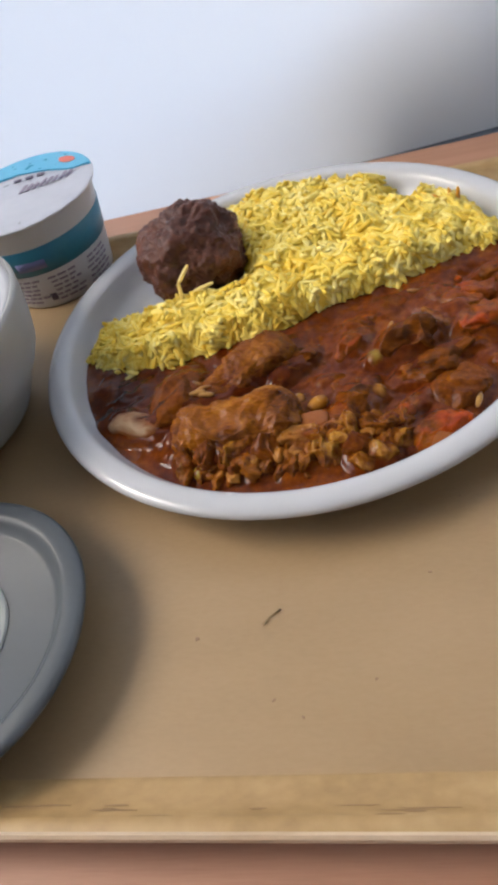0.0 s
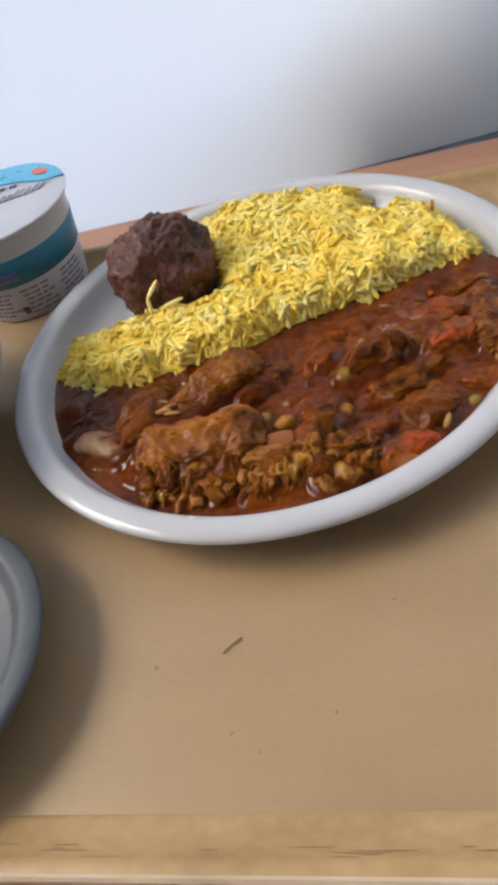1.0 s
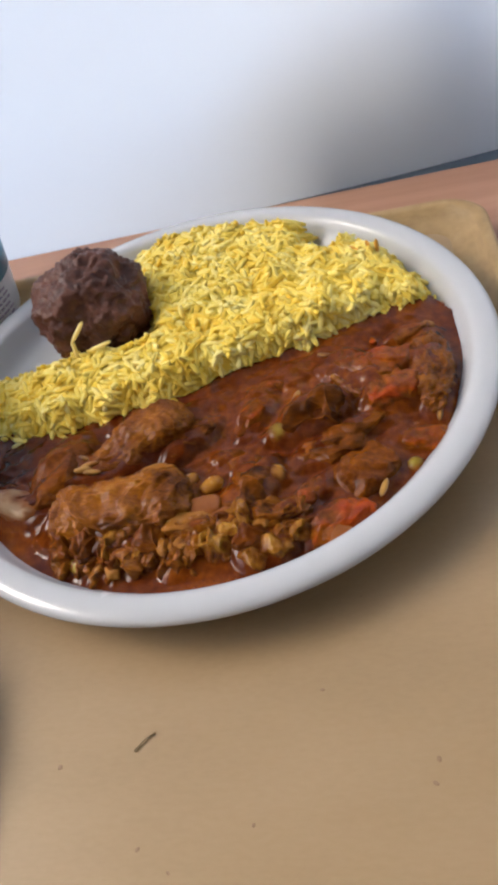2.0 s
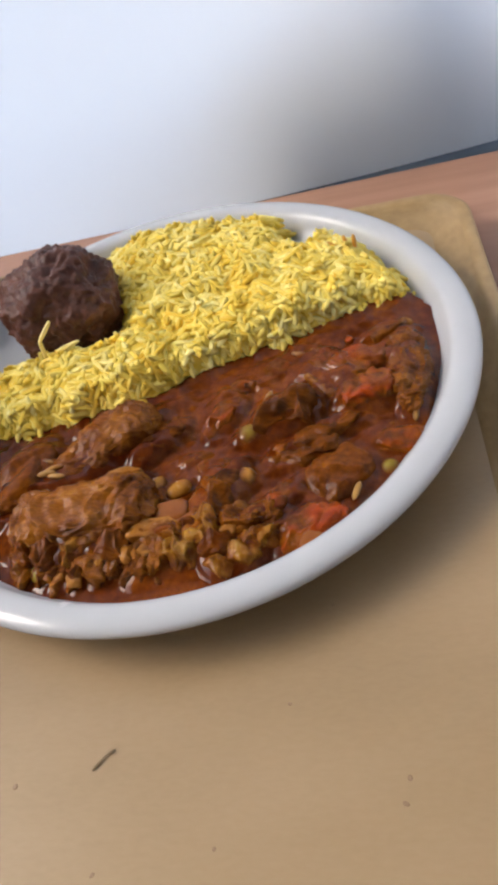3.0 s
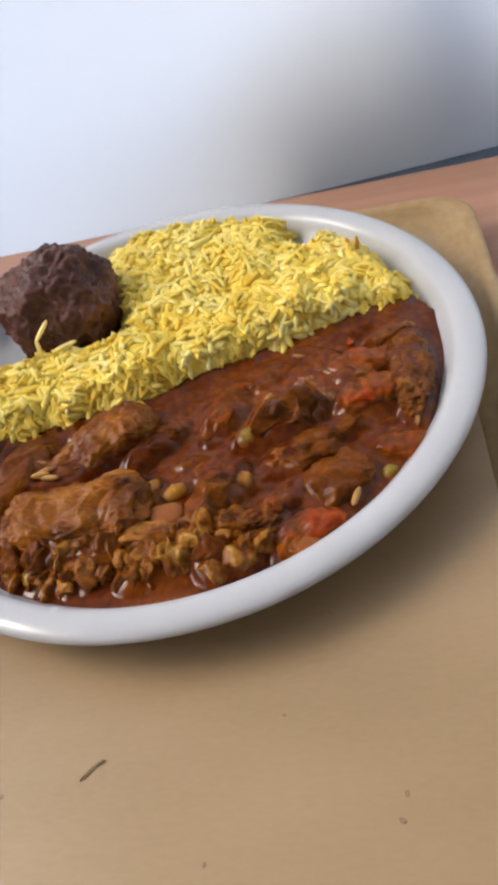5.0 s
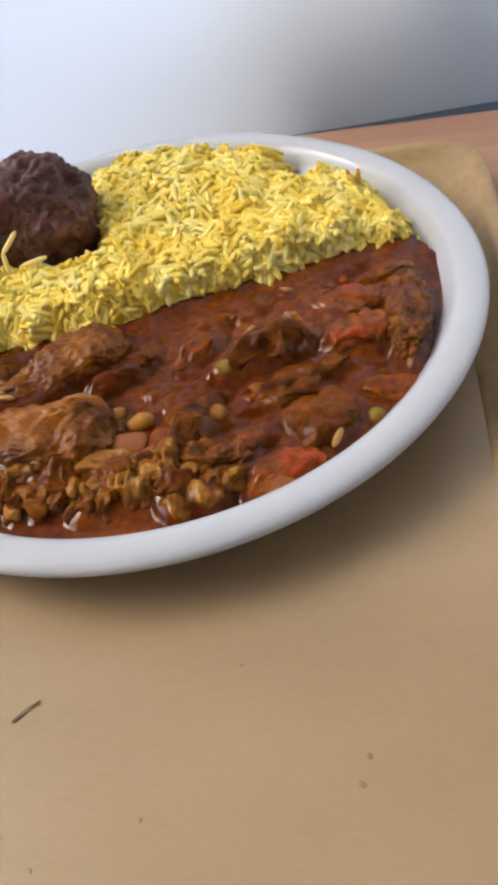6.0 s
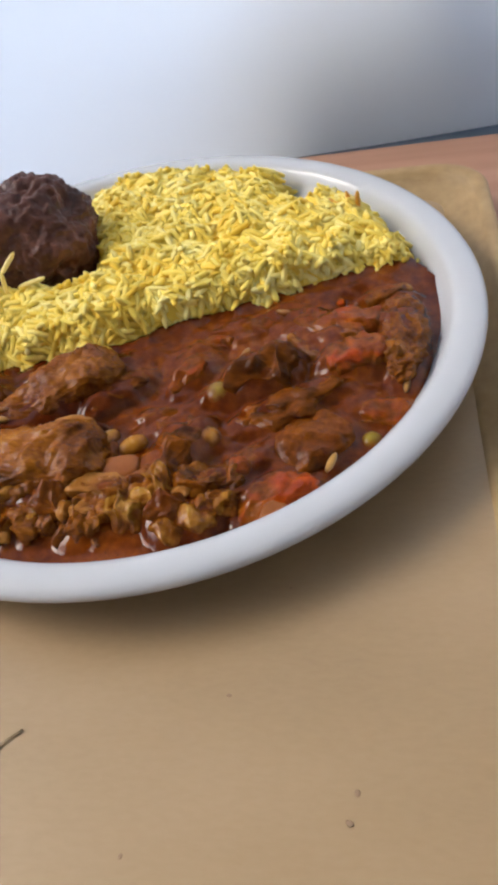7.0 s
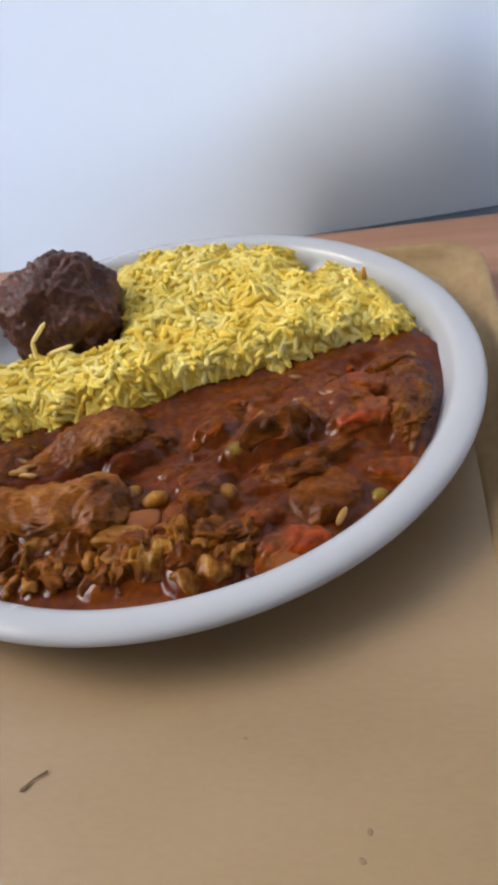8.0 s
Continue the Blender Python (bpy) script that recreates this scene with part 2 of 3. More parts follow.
def setting():
    # unseen floor, walls and ceiling added for bounced light, the back wall open behind the sheet
    tagged(link("floor", box(-1.2, 1.4, -1.5, 0.62, -0.80, -0.75), M_FLOOR, smooth=False), "plain grey floor of the room", "floor", kind="structure")
    tagged(link("ceiling", box(-1.2, 1.4, -1.5, 0.62, 1.9, 2.0), M_WALL, smooth=False), "unseen white ceiling added to bounce light", "ceiling", kind="structure")
    tagged(link("wall_east", box(1.4, 1.5, -1.5, 0.62, -0.75, 1.9), M_WALL, smooth=False), "unseen white wall added to bounce light", "wall", kind="structure")
    tagged(link("wall_south", box(-1.2, 1.4, -1.6, -1.5, -0.75, 1.9), M_WALL, smooth=False), "unseen white wall added to bounce light", "wall", kind="structure")
    # unseen west wall, its wide opening added to let light in from the left
    bm = bmesh.new()
    for y0, y1, z0, z1 in ((-1.5, 0.62, -0.75, 0.62), (-1.5, -0.85, 0.62, 1.9), (0.40, 0.62, 0.62, 1.9), (-0.85, 0.40, 1.60, 1.9)):
        bmesh.ops.create_cube(bm, size=1, matrix=Matrix.LocRotScale((-1.15, (y0 + y1) / 2, (z0 + z1) / 2), None, (0.1, y1 - y0, z1 - z0)))
    tagged(link("wall_west", bm, M_WALL, smooth=False), "unseen white wall with an opening added to let light in", "wall", kind="structure")
    # back wall: below, and beside the wide window
    tagged(link("wall_north", box(-1.2, 1.4, 0.42, 0.62, -0.75, -0.02), M_WALL, smooth=False), "unseen white wall added below the window", "wall", kind="structure")
    # dark strip between table and sheet
    bm = box(-1.05, 1.3, -0.02, 0.16, -0.03, -0.004, 0.002)
    ob = tagged(link("back_strip", bm, M_STRIP, smooth=False), "dark blue-grey strip behind the table", "window sill", kind="structure")
    ob.matrix_world = pose(0.0379, 0.1893 + 0.022, TABLE_Z - 0.0025, 0, 0, TURN)
    # white sheet: follows the table edge, then bends back
    bm = bmesh.new()
    cols = [-1.12 + 0.01 * i for i in range(251)]
    grid = []
    for x in cols:
        bend = 0.04 * math.log(1 + math.exp(min(40, (x - 0.05) / 0.04)))
        y = table_edge(x) + 0.003 + 0.115 * bend - (0.0575 * (x - 0.5) if x > 0.5 else 0)
        col = []
        for k in range(96):
            z = TABLE_Z - 0.002 + k * 0.02
            col.append(bm.verts.new((x, y + 0.003 * noise.noise((x * 3.1, z * 1.5, 0.3)) * smoothstep(-0.02, 0.4, z), z)))
        grid.append(col)
    for a, b in zip(grid, grid[1:]):
        for i in range(len(a) - 1):
            bm.faces.new((a[i], b[i], b[i + 1], a[i + 1]))
    sheet = tagged(link("window_1", bm, M_CURTAIN), "white frosted backlit window surface behind the table", "window", kind="structure")
    md = sheet.modifiers.new("thickness", "SOLIDIFY")
    md.thickness, md.offset, md.use_rim = 0.002, 1, False
    sheet.visible_shadow = False

    # added outside, themselves unseen: blockers that shade parts of the frosted surface softly from behind
    ob = tagged(link("light_blocker", box(0.0, 1.35, 0.0, 0.1, -0.1, 0.075, 0.03), M_BLOCK_GREY, smooth=False), "unseen low block added outside to darken the frosted window", "outside wall", kind="structure")
    ob.matrix_world = pose(-0.10, 0.262, 0, 0, 0, 8.5)
    bm = box(-0.010, 0.010, -0.007, 0.007, -0.12, 0.6, 0.006)
    bm.transform(pose(0.066, 0.2400, 0, 0, 4, 5))
    tagged(link("light_blocker", bm, M_BLOCK_DARK, smooth=False), "unseen upright bar added outside to darken the frosted window", "post", kind="structure")
    bm = lump((0.095, 0.013, 0.074), 5, 0.6, 0.0, 4)
    bm.transform(pose(0.088, 0.239, 0.026, 0, 0, 9))
    tagged(link("light_blocker", bm, M_BLOCK_DARK), "unseen lump added outside to darken the frosted window", "outside shape", kind="structure")


setting()


def table():
    t = thing("table", 0.0379, 0.1893, TABLE_Z, "pinkish beech wooden table under the tray", "table", rz=TURN)
    part("tabletop", box(-0.95, 0.9, -0.75, 0.0, -0.028, 0.0, 0.0015), M_TABLE, t, smooth=False)
    for x in (-0.90, 0.80):
        for y in (-0.70, -0.09):
            part("leg", box(x, x + 0.05, y, y + 0.05, -0.744, -0.028, 0.003), M_TABLE, t, smooth=False)


table()


def tray():
    t = thing("serving_tray", 0, 0, 0, "light tan wooden serving tray with raised worn edges on the table", "tray")
    x0, x1, y0, y1, rad = -0.31, 0.1440, -0.2365, 0.1235, 0.024

    def outline(inset, z, steps=10):
        pts = []
        r = max(rad - inset * 0.6, 0.004)
        for cx, cy, a0 in ((x1 - inset - r, y1 - inset - r, 0), (x0 + inset + r, y1 - inset - r, 90), (x0 + inset + r, y0 + inset + r, 180), (x1 - inset - r, y0 + inset + r, 270)):
            for i in range(steps + 1):
                a = radians(a0 + 90 * i / steps)
                pts.append((cx + r * math.cos(a), cy + r * math.sin(a), z))
        return pts

    def loops(rows, cap_first=False, cap_last=False):
        bm = bmesh.new()
        rings = [[bm.verts.new(p) for p in outline(i, z)] for i, z in rows]
        n = len(rings[0])
        for a, b in zip(rings, rings[1:]):
            for i in range(n):
                bm.faces.new((a[i], a[(i + 1) % n], b[(i + 1) % n], b[i]))
        if cap_first:
            bm.faces.new(rings[0][::-1])
        if cap_last:
            bm.faces.new(rings[-1])
        bmesh.ops.recalc_face_normals(bm, faces=bm.faces)
        return bm

    part("tray_floor", loops([(0.030, -0.012), (0.022, -0.011), (0.018, -0.005), (0.018, 0.0)], True, True), M_TRAY, t, smooth=False)
    part("lip", loops([(0.0195, -0.0055), (0.0165, -0.0050), (0.011, -0.0015), (0.004, 0.0022), (0.001, 0.0042), (0.0, 0.0058), (0.0004, 0.0074), (0.0018, 0.0082), (0.0045, 0.0080), (0.0064, 0.0075), (0.0072, 0.0064), (0.0105, 0.0042), (0.0145, 0.0025), (0.0185, 0.0011), (0.0200, 0.0006), (0.0206, 0.0001)]), M_LIP, t, "worn honey-brown wooden edge")
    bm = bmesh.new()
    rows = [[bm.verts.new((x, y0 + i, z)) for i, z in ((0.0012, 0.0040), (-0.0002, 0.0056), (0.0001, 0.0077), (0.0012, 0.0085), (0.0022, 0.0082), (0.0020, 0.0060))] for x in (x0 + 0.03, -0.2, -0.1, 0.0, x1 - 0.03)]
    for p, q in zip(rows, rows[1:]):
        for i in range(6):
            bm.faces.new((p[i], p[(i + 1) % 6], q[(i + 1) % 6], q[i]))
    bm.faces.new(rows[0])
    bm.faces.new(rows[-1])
    bmesh.ops.recalc_face_normals(bm, faces=bm.faces)
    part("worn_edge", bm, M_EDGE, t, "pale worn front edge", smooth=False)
    for x0_, x1_, y0_, y1_ in ((0.012, 0.035, -0.22165, -0.2213), (0.012, 0.0124, -0.2245, -0.2213), (0.0346, 0.035, -0.2245, -0.2213)):
        bm = box(x0_, x1_, y0_, y1_, -0.0003, 0.0003)
        bm.transform(Matrix.Translation((0, -0.2228, 0.0022)) @ pose(0, 0, 0, -29) @ Matrix.Translation((0, 0.2213, 0)))
        part("scored_line", bm, M_SCORE, t, smooth=False)
    # dark worn streaks along the front edge
    rng = random.Random(17)
    for k in range(16):
        inset, x, long = rng.uniform(0.0070, 0.0112), rng.uniform(-0.12, 0.08), rng.uniform(0.004, 0.020)
        bm = lump((long / 2, rng.uniform(0.00025, 0.0005), 0.00012), 500 + k, 0.7, 0.0, 2)
        bm.transform(pose(x, y0 + inset, 0.0064 - (inset - 0.0072) * 0.60 if inset > 0.0072 else 0.0065, -31))
        part("worn_streak", bm, M_SCUFF, t, "dark worn streak in the wood")


M_SCUFF = material("worn_dark_wood", [(0.22, 0.135, 0.060), (0.28, 0.18, 0.085)], 120, 0.6)
tray()


def plate():
    t = thing("dinner_plate", 0, 0, 0, "round white deep dinner plate holding rice and curry", "plate")
    prof = [(0, 0.0035), (0.08, 0.0035), (0.096, 0.0042), (0.106, 0.0072), (0.1125, 0.0115), (0.1160, 0.0165), (0.1176, 0.0195), (0.1190, 0.0211), (0.1212, 0.0220), (0.1245, 0.0223), (0.1275, 0.0219), (0.1293, 0.0210),
            (0.1301, 0.0198), (0.1300, 0.0184), (0.1286, 0.0171), (0.1255, 0.0160), (0.120, 0.0128), (0.109, 0.0062), (0.096, 0.0015), (0.088, 0.0), (0.084, 0.0), (0.082, 0.0012), (0, 0.0012)]
    part("dish", lathe(prof, 160), M_PLATE, t)


plate()

# ---- food on the plate ----
FRONT = [(-0.125, -0.004), (-0.106, -0.010), (-0.096, -0.021), (-0.080, -0.0265), (-0.062, -0.0265), (-0.047, -0.0235), (-0.022, -0.0225), (0.002, -0.0165), (0.014, -0.0095), (0.026, -0.005), (0.050, 0.003), (0.074, 0.013), (0.098, 0.022), (0.125, 0.031)]
BALL = (-0.0548, 0.0450, 0.0298)


def rice_front(x):
    for (xa, ya), (xb, yb) in zip(FRONT, FRONT[1:]):
        if xa <= x <= xb:
            return ya + (yb - ya) * (x - xa) / (xb - xa)
    return FRONT[0][1] if x < 0 else FRONT[-1][1]


def rice_depth(x, y):
    """How far inside the heap of rice a place lies, in metres; negative outside."""
    d = (y - rice_front(x)) * 0.92 + 0.0032 * noise.noise((x * 90, y * 90, 4.0)) + 0.002 * noise.noise((x * 200, y * 200, 9.0))
    edge = 0.1135 - 0.0040 * smoothstep(0.035, 0.065, x)                 # the heap keeps clear of the rim on its far side
    d = min(d, edge - math.hypot(x, y) + 0.0025 * noise.noise((x * 120, y * 120, 1.0)))
    left = x - (-0.024 - 0.36 * (y - 0.03))                     # bare plate beside and behind the meatball
    strip = 0.0175 - y + 0.10 * (x + 0.06)                        # the strip in front of the meatball
    d = min(d, max(left, strip) if y > -0.02 else d)
    d = min(d, x + 0.1065 + 0.003 * noise.noise((y * 150, 3.0, 1.0)))
    d = min(d, math.hypot(x - BALL[0], y - BALL[1]) - 0.0225)
    d = min(d, 0.1045 - x + 0.002 * noise.noise((y * 150, 8.0, 1.0)))
    d = min(d, math.hypot((x - 0.0605) * 1.3, y - 0.092) - 0.0165)
    return d


def rice_height(x, y):
    d = rice_depth(x, y)
    r = math.hypot(x, y)
    top = 0.0272 + 0.0030 * noise.noise((x * 38, y * 38, 2.0)) + 0.0034 * noise.noise((x * 95, y * 95, 7.0))
    top -= 0.0028 * smoothstep(0.06, 0.112, r) * (1 if y > 0.02 else 0.4)
    top += 0.0034 * math.exp(-(((x + 0.008) / 0.022) ** 2 + ((y - 0.004) / 0.016) ** 2))
    if x < -0.03:
        top -= 0.0012 + 0.0040 * smoothstep(-0.06, -0.10, x)
    return 0.0125 + (top - 0.0125) * smoothstep(-0.003, 0.0090, d) ** 0.8


def rice():
    # bed under the loose grains
    bm = bmesh.new()
    step, verts = 0.002, {}
    for i in range(-60, 61):
        for j in range(-25, 61):
            x, y = i * step, j * step
            if rice_depth(x, y) > -0.003:
                verts[i, j] = bm.verts.new((x, y, rice_height(x, y) + 0.0006))
    for (i, j), v in list(verts.items()):
        q = [verts.get(k) for k in ((i, j), (i + 1, j), (i + 1, j + 1), (i, j + 1))]
        if all(q):
            bm.faces.new(q)
    bed_bm = bm
    # one long grain, slightly bent, with rounded ends
    sides, stations = 6, [(-0.5, 0.0), (-0.475, 0.55), (-0.33, 0.92), (0.0, 1.0), (0.33, 0.9), (0.475, 0.52), (0.5, 0.0)]
    base, faces = [], []
    for u, w in stations:
        if w == 0:
            base.append((u, 0, 0))
        else:
            base += [(u, w * math.cos(2 * math.pi * k / sides), w * math.sin(2 * math.pi * k / sides)) for k in range(sides)]
    ring = lambda n: 1 + (n - 1) * sides  # noqa: E731
    for k in range(sides):
        faces.append((0, ring(1) + (k + 1) % sides, ring(1) + k))
        for n in range(1, 5):
            a, b = ring(n), ring(n + 1)
            faces.append((a + k, a + (k + 1) % sides, b + (k + 1) % sides, b + k))
        faces.append((ring(5) + k, ring(5) + (k + 1) % sides, len(base) - 1))
    base = np.array(base)
    rng = random.Random(11)
    V, F, n = [], [], 0

    def grain(p, yaw, pitch, length, thick, bend, roll):
        nonlocal n
        q = np.array([base[:, 0] * length, base[:, 1] * thick, base[:, 2] * thick + bend * (0.25 - base[:, 0] ** 2) * length]).T
        rot = np.array((Matrix.Rotation(yaw, 3, "Z") @ Matrix.Rotation(pitch, 3, "Y") @ Matrix.Rotation(roll, 3, "X")))
        V.append(q @ rot.T + np.array(p))
        F.extend(tuple(c + n for c in f) for f in faces)
        n += len(base)

    made = 0
    while made < 3900:
        x, y = rng.uniform(-0.118, 0.118), rng.uniform(-0.034, 0.118)
        d = rice_depth(x, y)
        if d < (-0.0028 if y < rice_front(x) + 0.01 else -0.0008):
            continue
        if d > 0.009 and rng.random() < 0.42:
            continue
        z = rice_height(x, y)
        yaw = rng.uniform(0, math.pi * 2)
        e = 0.002
        gx, gy = (rice_height(x + e, y) - z) / e, (rice_height(x, y + e) - z) / e
        slope = gx * math.cos(yaw) + gy * math.sin(yaw)
        slope = max(-0.9, min(0.9, slope))
        pitch = -math.atan(slope) + rng.gauss(0, 0.27)
        grain((x, y, z + rng.uniform(-0.0008, 0.0012)), yaw, pitch, rng.uniform(0.0082, 0.0128), rng.uniform(0.00120, 0.00148), rng.uniform(-0.10, 0.20), rng.uniform(0, 6.28))
        made += 1
    me = bpy.data.meshes.new("saffron_rice")
    me.from_pydata(np.concatenate(V).tolist(), [], F)
    me.polygons.foreach_set("use_smooth", [True] * len(me.polygons))
    me.materials.append(M_RICE)
    heap = tagged(new("saffron_rice", me), "heap of loose yellow long-grain rice on the plate", "rice", kind="stuff")
    part("rice_bed", bed_bm, M_RICEBED, heap)
    # a few grains that stand up from the heap
    for a, b, mat in (((-0.0575, 0.0095, 0.0275), (-0.0568, 0.0102, 0.0365), M_TIP), ((-0.0568, 0.0105, 0.0362), (-0.0505, 0.0150, 0.0425), M_TIP), ((-0.0500, 0.0085, 0.0310), (-0.0400, 0.0110, 0.0325), M_TIP),
                      ((0.0850, 0.0545, 0.0245), (0.0850, 0.0535, 0.0335), M_SAFFRON), ((0.0825, 0.0560, 0.0245), (0.0805, 0.0550, 0.0330), M_SAFFRON), ((0.0790, 0.0585, 0.0245), (0.0720, 0.0610, 0.0275), M_SAFFRON)):
        a, b = Vector(a), Vector(b)
        bm = bmesh.new()
        vs = [bm.verts.new(p) for p in base * np.array([(b - a).length * 1.1, 0.00105, 0.00105])]
        for f in faces:
            bm.faces.new([vs[k] for k in f])
        bm.transform(Matrix.Translation((a + b) / 2) @ (b - a).to_track_quat("X", "Z").to_matrix().to_4x4())
        part("rice_grain", bm, mat, heap)


M_TIP = material("pale_rice", [(0.93, 0.74, 0.22), (0.95, 0.80, 0.34)], 200, 0.5)
M_SAFFRON = material("orange_rice", [(0.55, 0.22, 0.02), (0.70, 0.36, 0.04)], 200, 0.45)
rice()

CURRY_Z = 0.0158
BUMPS = [(-0.0214, -0.0477, 0.026, 0.0032), (-0.0188, -0.0810, 0.030, 0.0035), (-0.046, -0.058, 0.020, 0.003), (0.050, -0.040, 0.018, 0.003), (0.0786, -0.030, 0.024, 0.003),
         (0.098, -0.018, 0.020, 0.003), (0.072, -0.072, 0.020, 0.002), (0.026, -0.060, 0.020, 0.0018), (0.058, -0.094, 0.018, 0.002), (0.028, -0.032, 0.02, 0.0022), (0.02, -0.098, 0.026, 0.0022)]


SWELLS = []


def base_height(x, y):
    z = CURRY_Z
    for bx, by, w, h in BUMPS:
        k = ((x - bx) ** 2 + (y - by) ** 2) / (w * 0.55) ** 2
        if k < 9:
            z += h * math.exp(-k)
    z += 0.0030 * smoothstep(0.020, 0.0, rice_front(x) - y) * smoothstep(-0.06, 0.0, x)      # pushed up against the rice
    z -= 0.0022 * smoothstep(0.098, 0.112, math.hypot(x, y))
    z -= 0.0015 * smoothstep(-0.05, -0.09, x)
    return z


def sauce_height(x, y):
    calm = 1 - 0.85 * smoothstep(0.095, 0.112, math.hypot(x, y))
    z = base_height(x, y) + calm * (0.0012 * noise.noise((x * 55, y * 55, 3.0)) + 0.0015 * noise.noise((x * 110 - y * 40, y * 150, 5.0)) + 0.0015 * (0.5 - abs(noise.noise((x * 150 - y * 60, y * 210, 2.0)))) + 0.0004 * noise.noise((x * 330, y * 330, 8.0)))
    up = 0.0
    for px, py, sx, sy, c, s_, top, cover in SWELLS:
        dx, dy = x - px, y - py
        if abs(dx) < 0.04 and abs(dy) < 0.04:
            u, v = (dx * c + dy * s_) / sx, (-dx * s_ + dy * c) / sy
            k = u * u + v * v
            if k < 1:
                up = max(up, (top - cover) * (1 - k) ** 0.6)
    return z + up


def curry():
    t = thing("curry", 0, 0, 0.0043, "thick red-brown curry with chicken, tomato, mushrooms and peas", "curry")

    def add(name, bm, mat, label=""):
        bm.transform(Matrix.Translation((0, 0, -0.0043)))
        return part(name, bm, mat, t, label)

    waiting = []

    def piece(name, x, y, size, rz, seed, mat, up=0.0, rough=0.75, fine=1.0, flat=0.2, tilt=(0, 0), subdiv=4, label="", freq=1.0, cover=0.0010):
        bm = lump([v / 2 for v in size], seed, rough, fine, subdiv, flat, freq)
        bm.transform(pose(x, y, base_height(x, y) + up - 0.0008, tilt[0], tilt[1], rz))
        SWELLS.append((x, y, size[0] * 0.70, size[1] * 0.70, math.cos(radians(rz)), math.sin(radians(rz)), max(0.0, size[2] * 0.5 + up - 0.0008), cover))
        waiting.append((name, bm, mat, label))

    # large pieces of chicken under sauce
    piece("chicken_piece", -0.0205, -0.0450, (0.052, 0.020, 0.013), 33, 1, M_CHICKEN, 0.0020, tilt=(8, -3), flat=0.3, subdiv=6, rough=0.65, cover=0.0032, fine=1.0)
    piece("chicken_piece", -0.0225, -0.0800, (0.058, 0.028, 0.016), 1, 2, M_CHICKEN, 0.0004, tilt=(12, 0), subdiv=6, flat=0.28, rough=0.8, cover=0.0030, fine=1.4)
    piece("chicken_piece", -0.0560, -0.0545, (0.019, 0.038, 0.016), -12, 3, M_DARKCHICKEN, 0.0004, tilt=(0, -14), rough=0.7, fine=0.8, subdiv=5, cover=0.0025)
    piece("chicken_piece", -0.0740, -0.0670, (0.036, 0.015, 0.011), -24, 4, M_BEIGE, 0.0010, tilt=(0, -6), rough=0.5, fine=0.5, label="pale piece of chicken")
    piece("chicken_piece", 0.1005, -0.0240, (0.013, 0.046, 0.012), -2, 5, M_CHICKEN, 0.0010, subdiv=6, fine=1.8, rough=0.9)
    piece("chicken_piece", 0.0950, 0.0020, (0.020, 0.007, 0.007), 10, 6, M_MINCE, 0.0022, fine=0.7)
    piece("chicken_piece", 0.0400, -0.0870, (0.010, 0.008, 0.008), 38, 7, M_TAN, 0.0022, fine=0.4, rough=0.4)
    piece("chicken_piece", 0.0055, -0.0905, (0.020, 0.0075, 0.007), -6, 8, M_TAN, 0.0034, flat=0.4, fine=1.3, rough=0.8)
    piece("chicken_piece", -0.0120, -0.0625, (0.018, 0.0042, 0.005), 8, 9, M_TAN, 0.0044, fine=1.0, rough=0.7)
    piece("chicken_piece", 0.0365, -0.1000, (0.014, 0.012, 0.011), 20, 10, M_MINCE, 0.0008, fine=0.9, rough=0.6)
    piece("chicken_piece", 0.0290, -0.1040, (0.013, 0.010, 0.009), -20, 11, M_MINCE, 0.0006, fine=0.9, rough=0.6)
    piece("chicken_piece", 0.0655, -0.0275, (0.005, 0.022, 0.007), 38, 12, M_MINCE, 0.0016, fine=0.5, rough=0.6)
    # tomato: x, y, length, width, height, turn
    for k, (x, y, sx, sy, sz, rz) in enumerate(((0.0720, -0.0185, 0.038, 0.018, 0.010, -38), (0.0850, -0.0340, 0.026, 0.015, 0.010, 8), (0.0830, -0.0160, 0.026, 0.014, 0.009, 12), (0.0410, -0.0140, 0.028, 0.009, 0.006, 26), (0.0300, -0.0225, 0.011, 0.008, 0.007, 30), (0.0270, -0.0360, 0.024, 0.010, 0.008, 62),
                                                   (0.0600, -0.0930, 0.026, 0.014, 0.008, 32), (0.0505, -0.0785, 0.018, 0.009, 0.008, 38), (0.0010, -0.0735, 0.012, 0.009, 0.008, 0), (0.0480, -0.0600, 0.014, 0.008, 0.006, 60), (0.0930, -0.0560, 0.022, 0.012, 0.006, -15))):
        piece("tomato_piece", x, y, (sx, sy, sz), rz, 20 + k, M_TOMATO, 0.0016 if k < 3 else 0.0006, fine=1.3, rough=0.8, flat=0.2, subdiv=5)
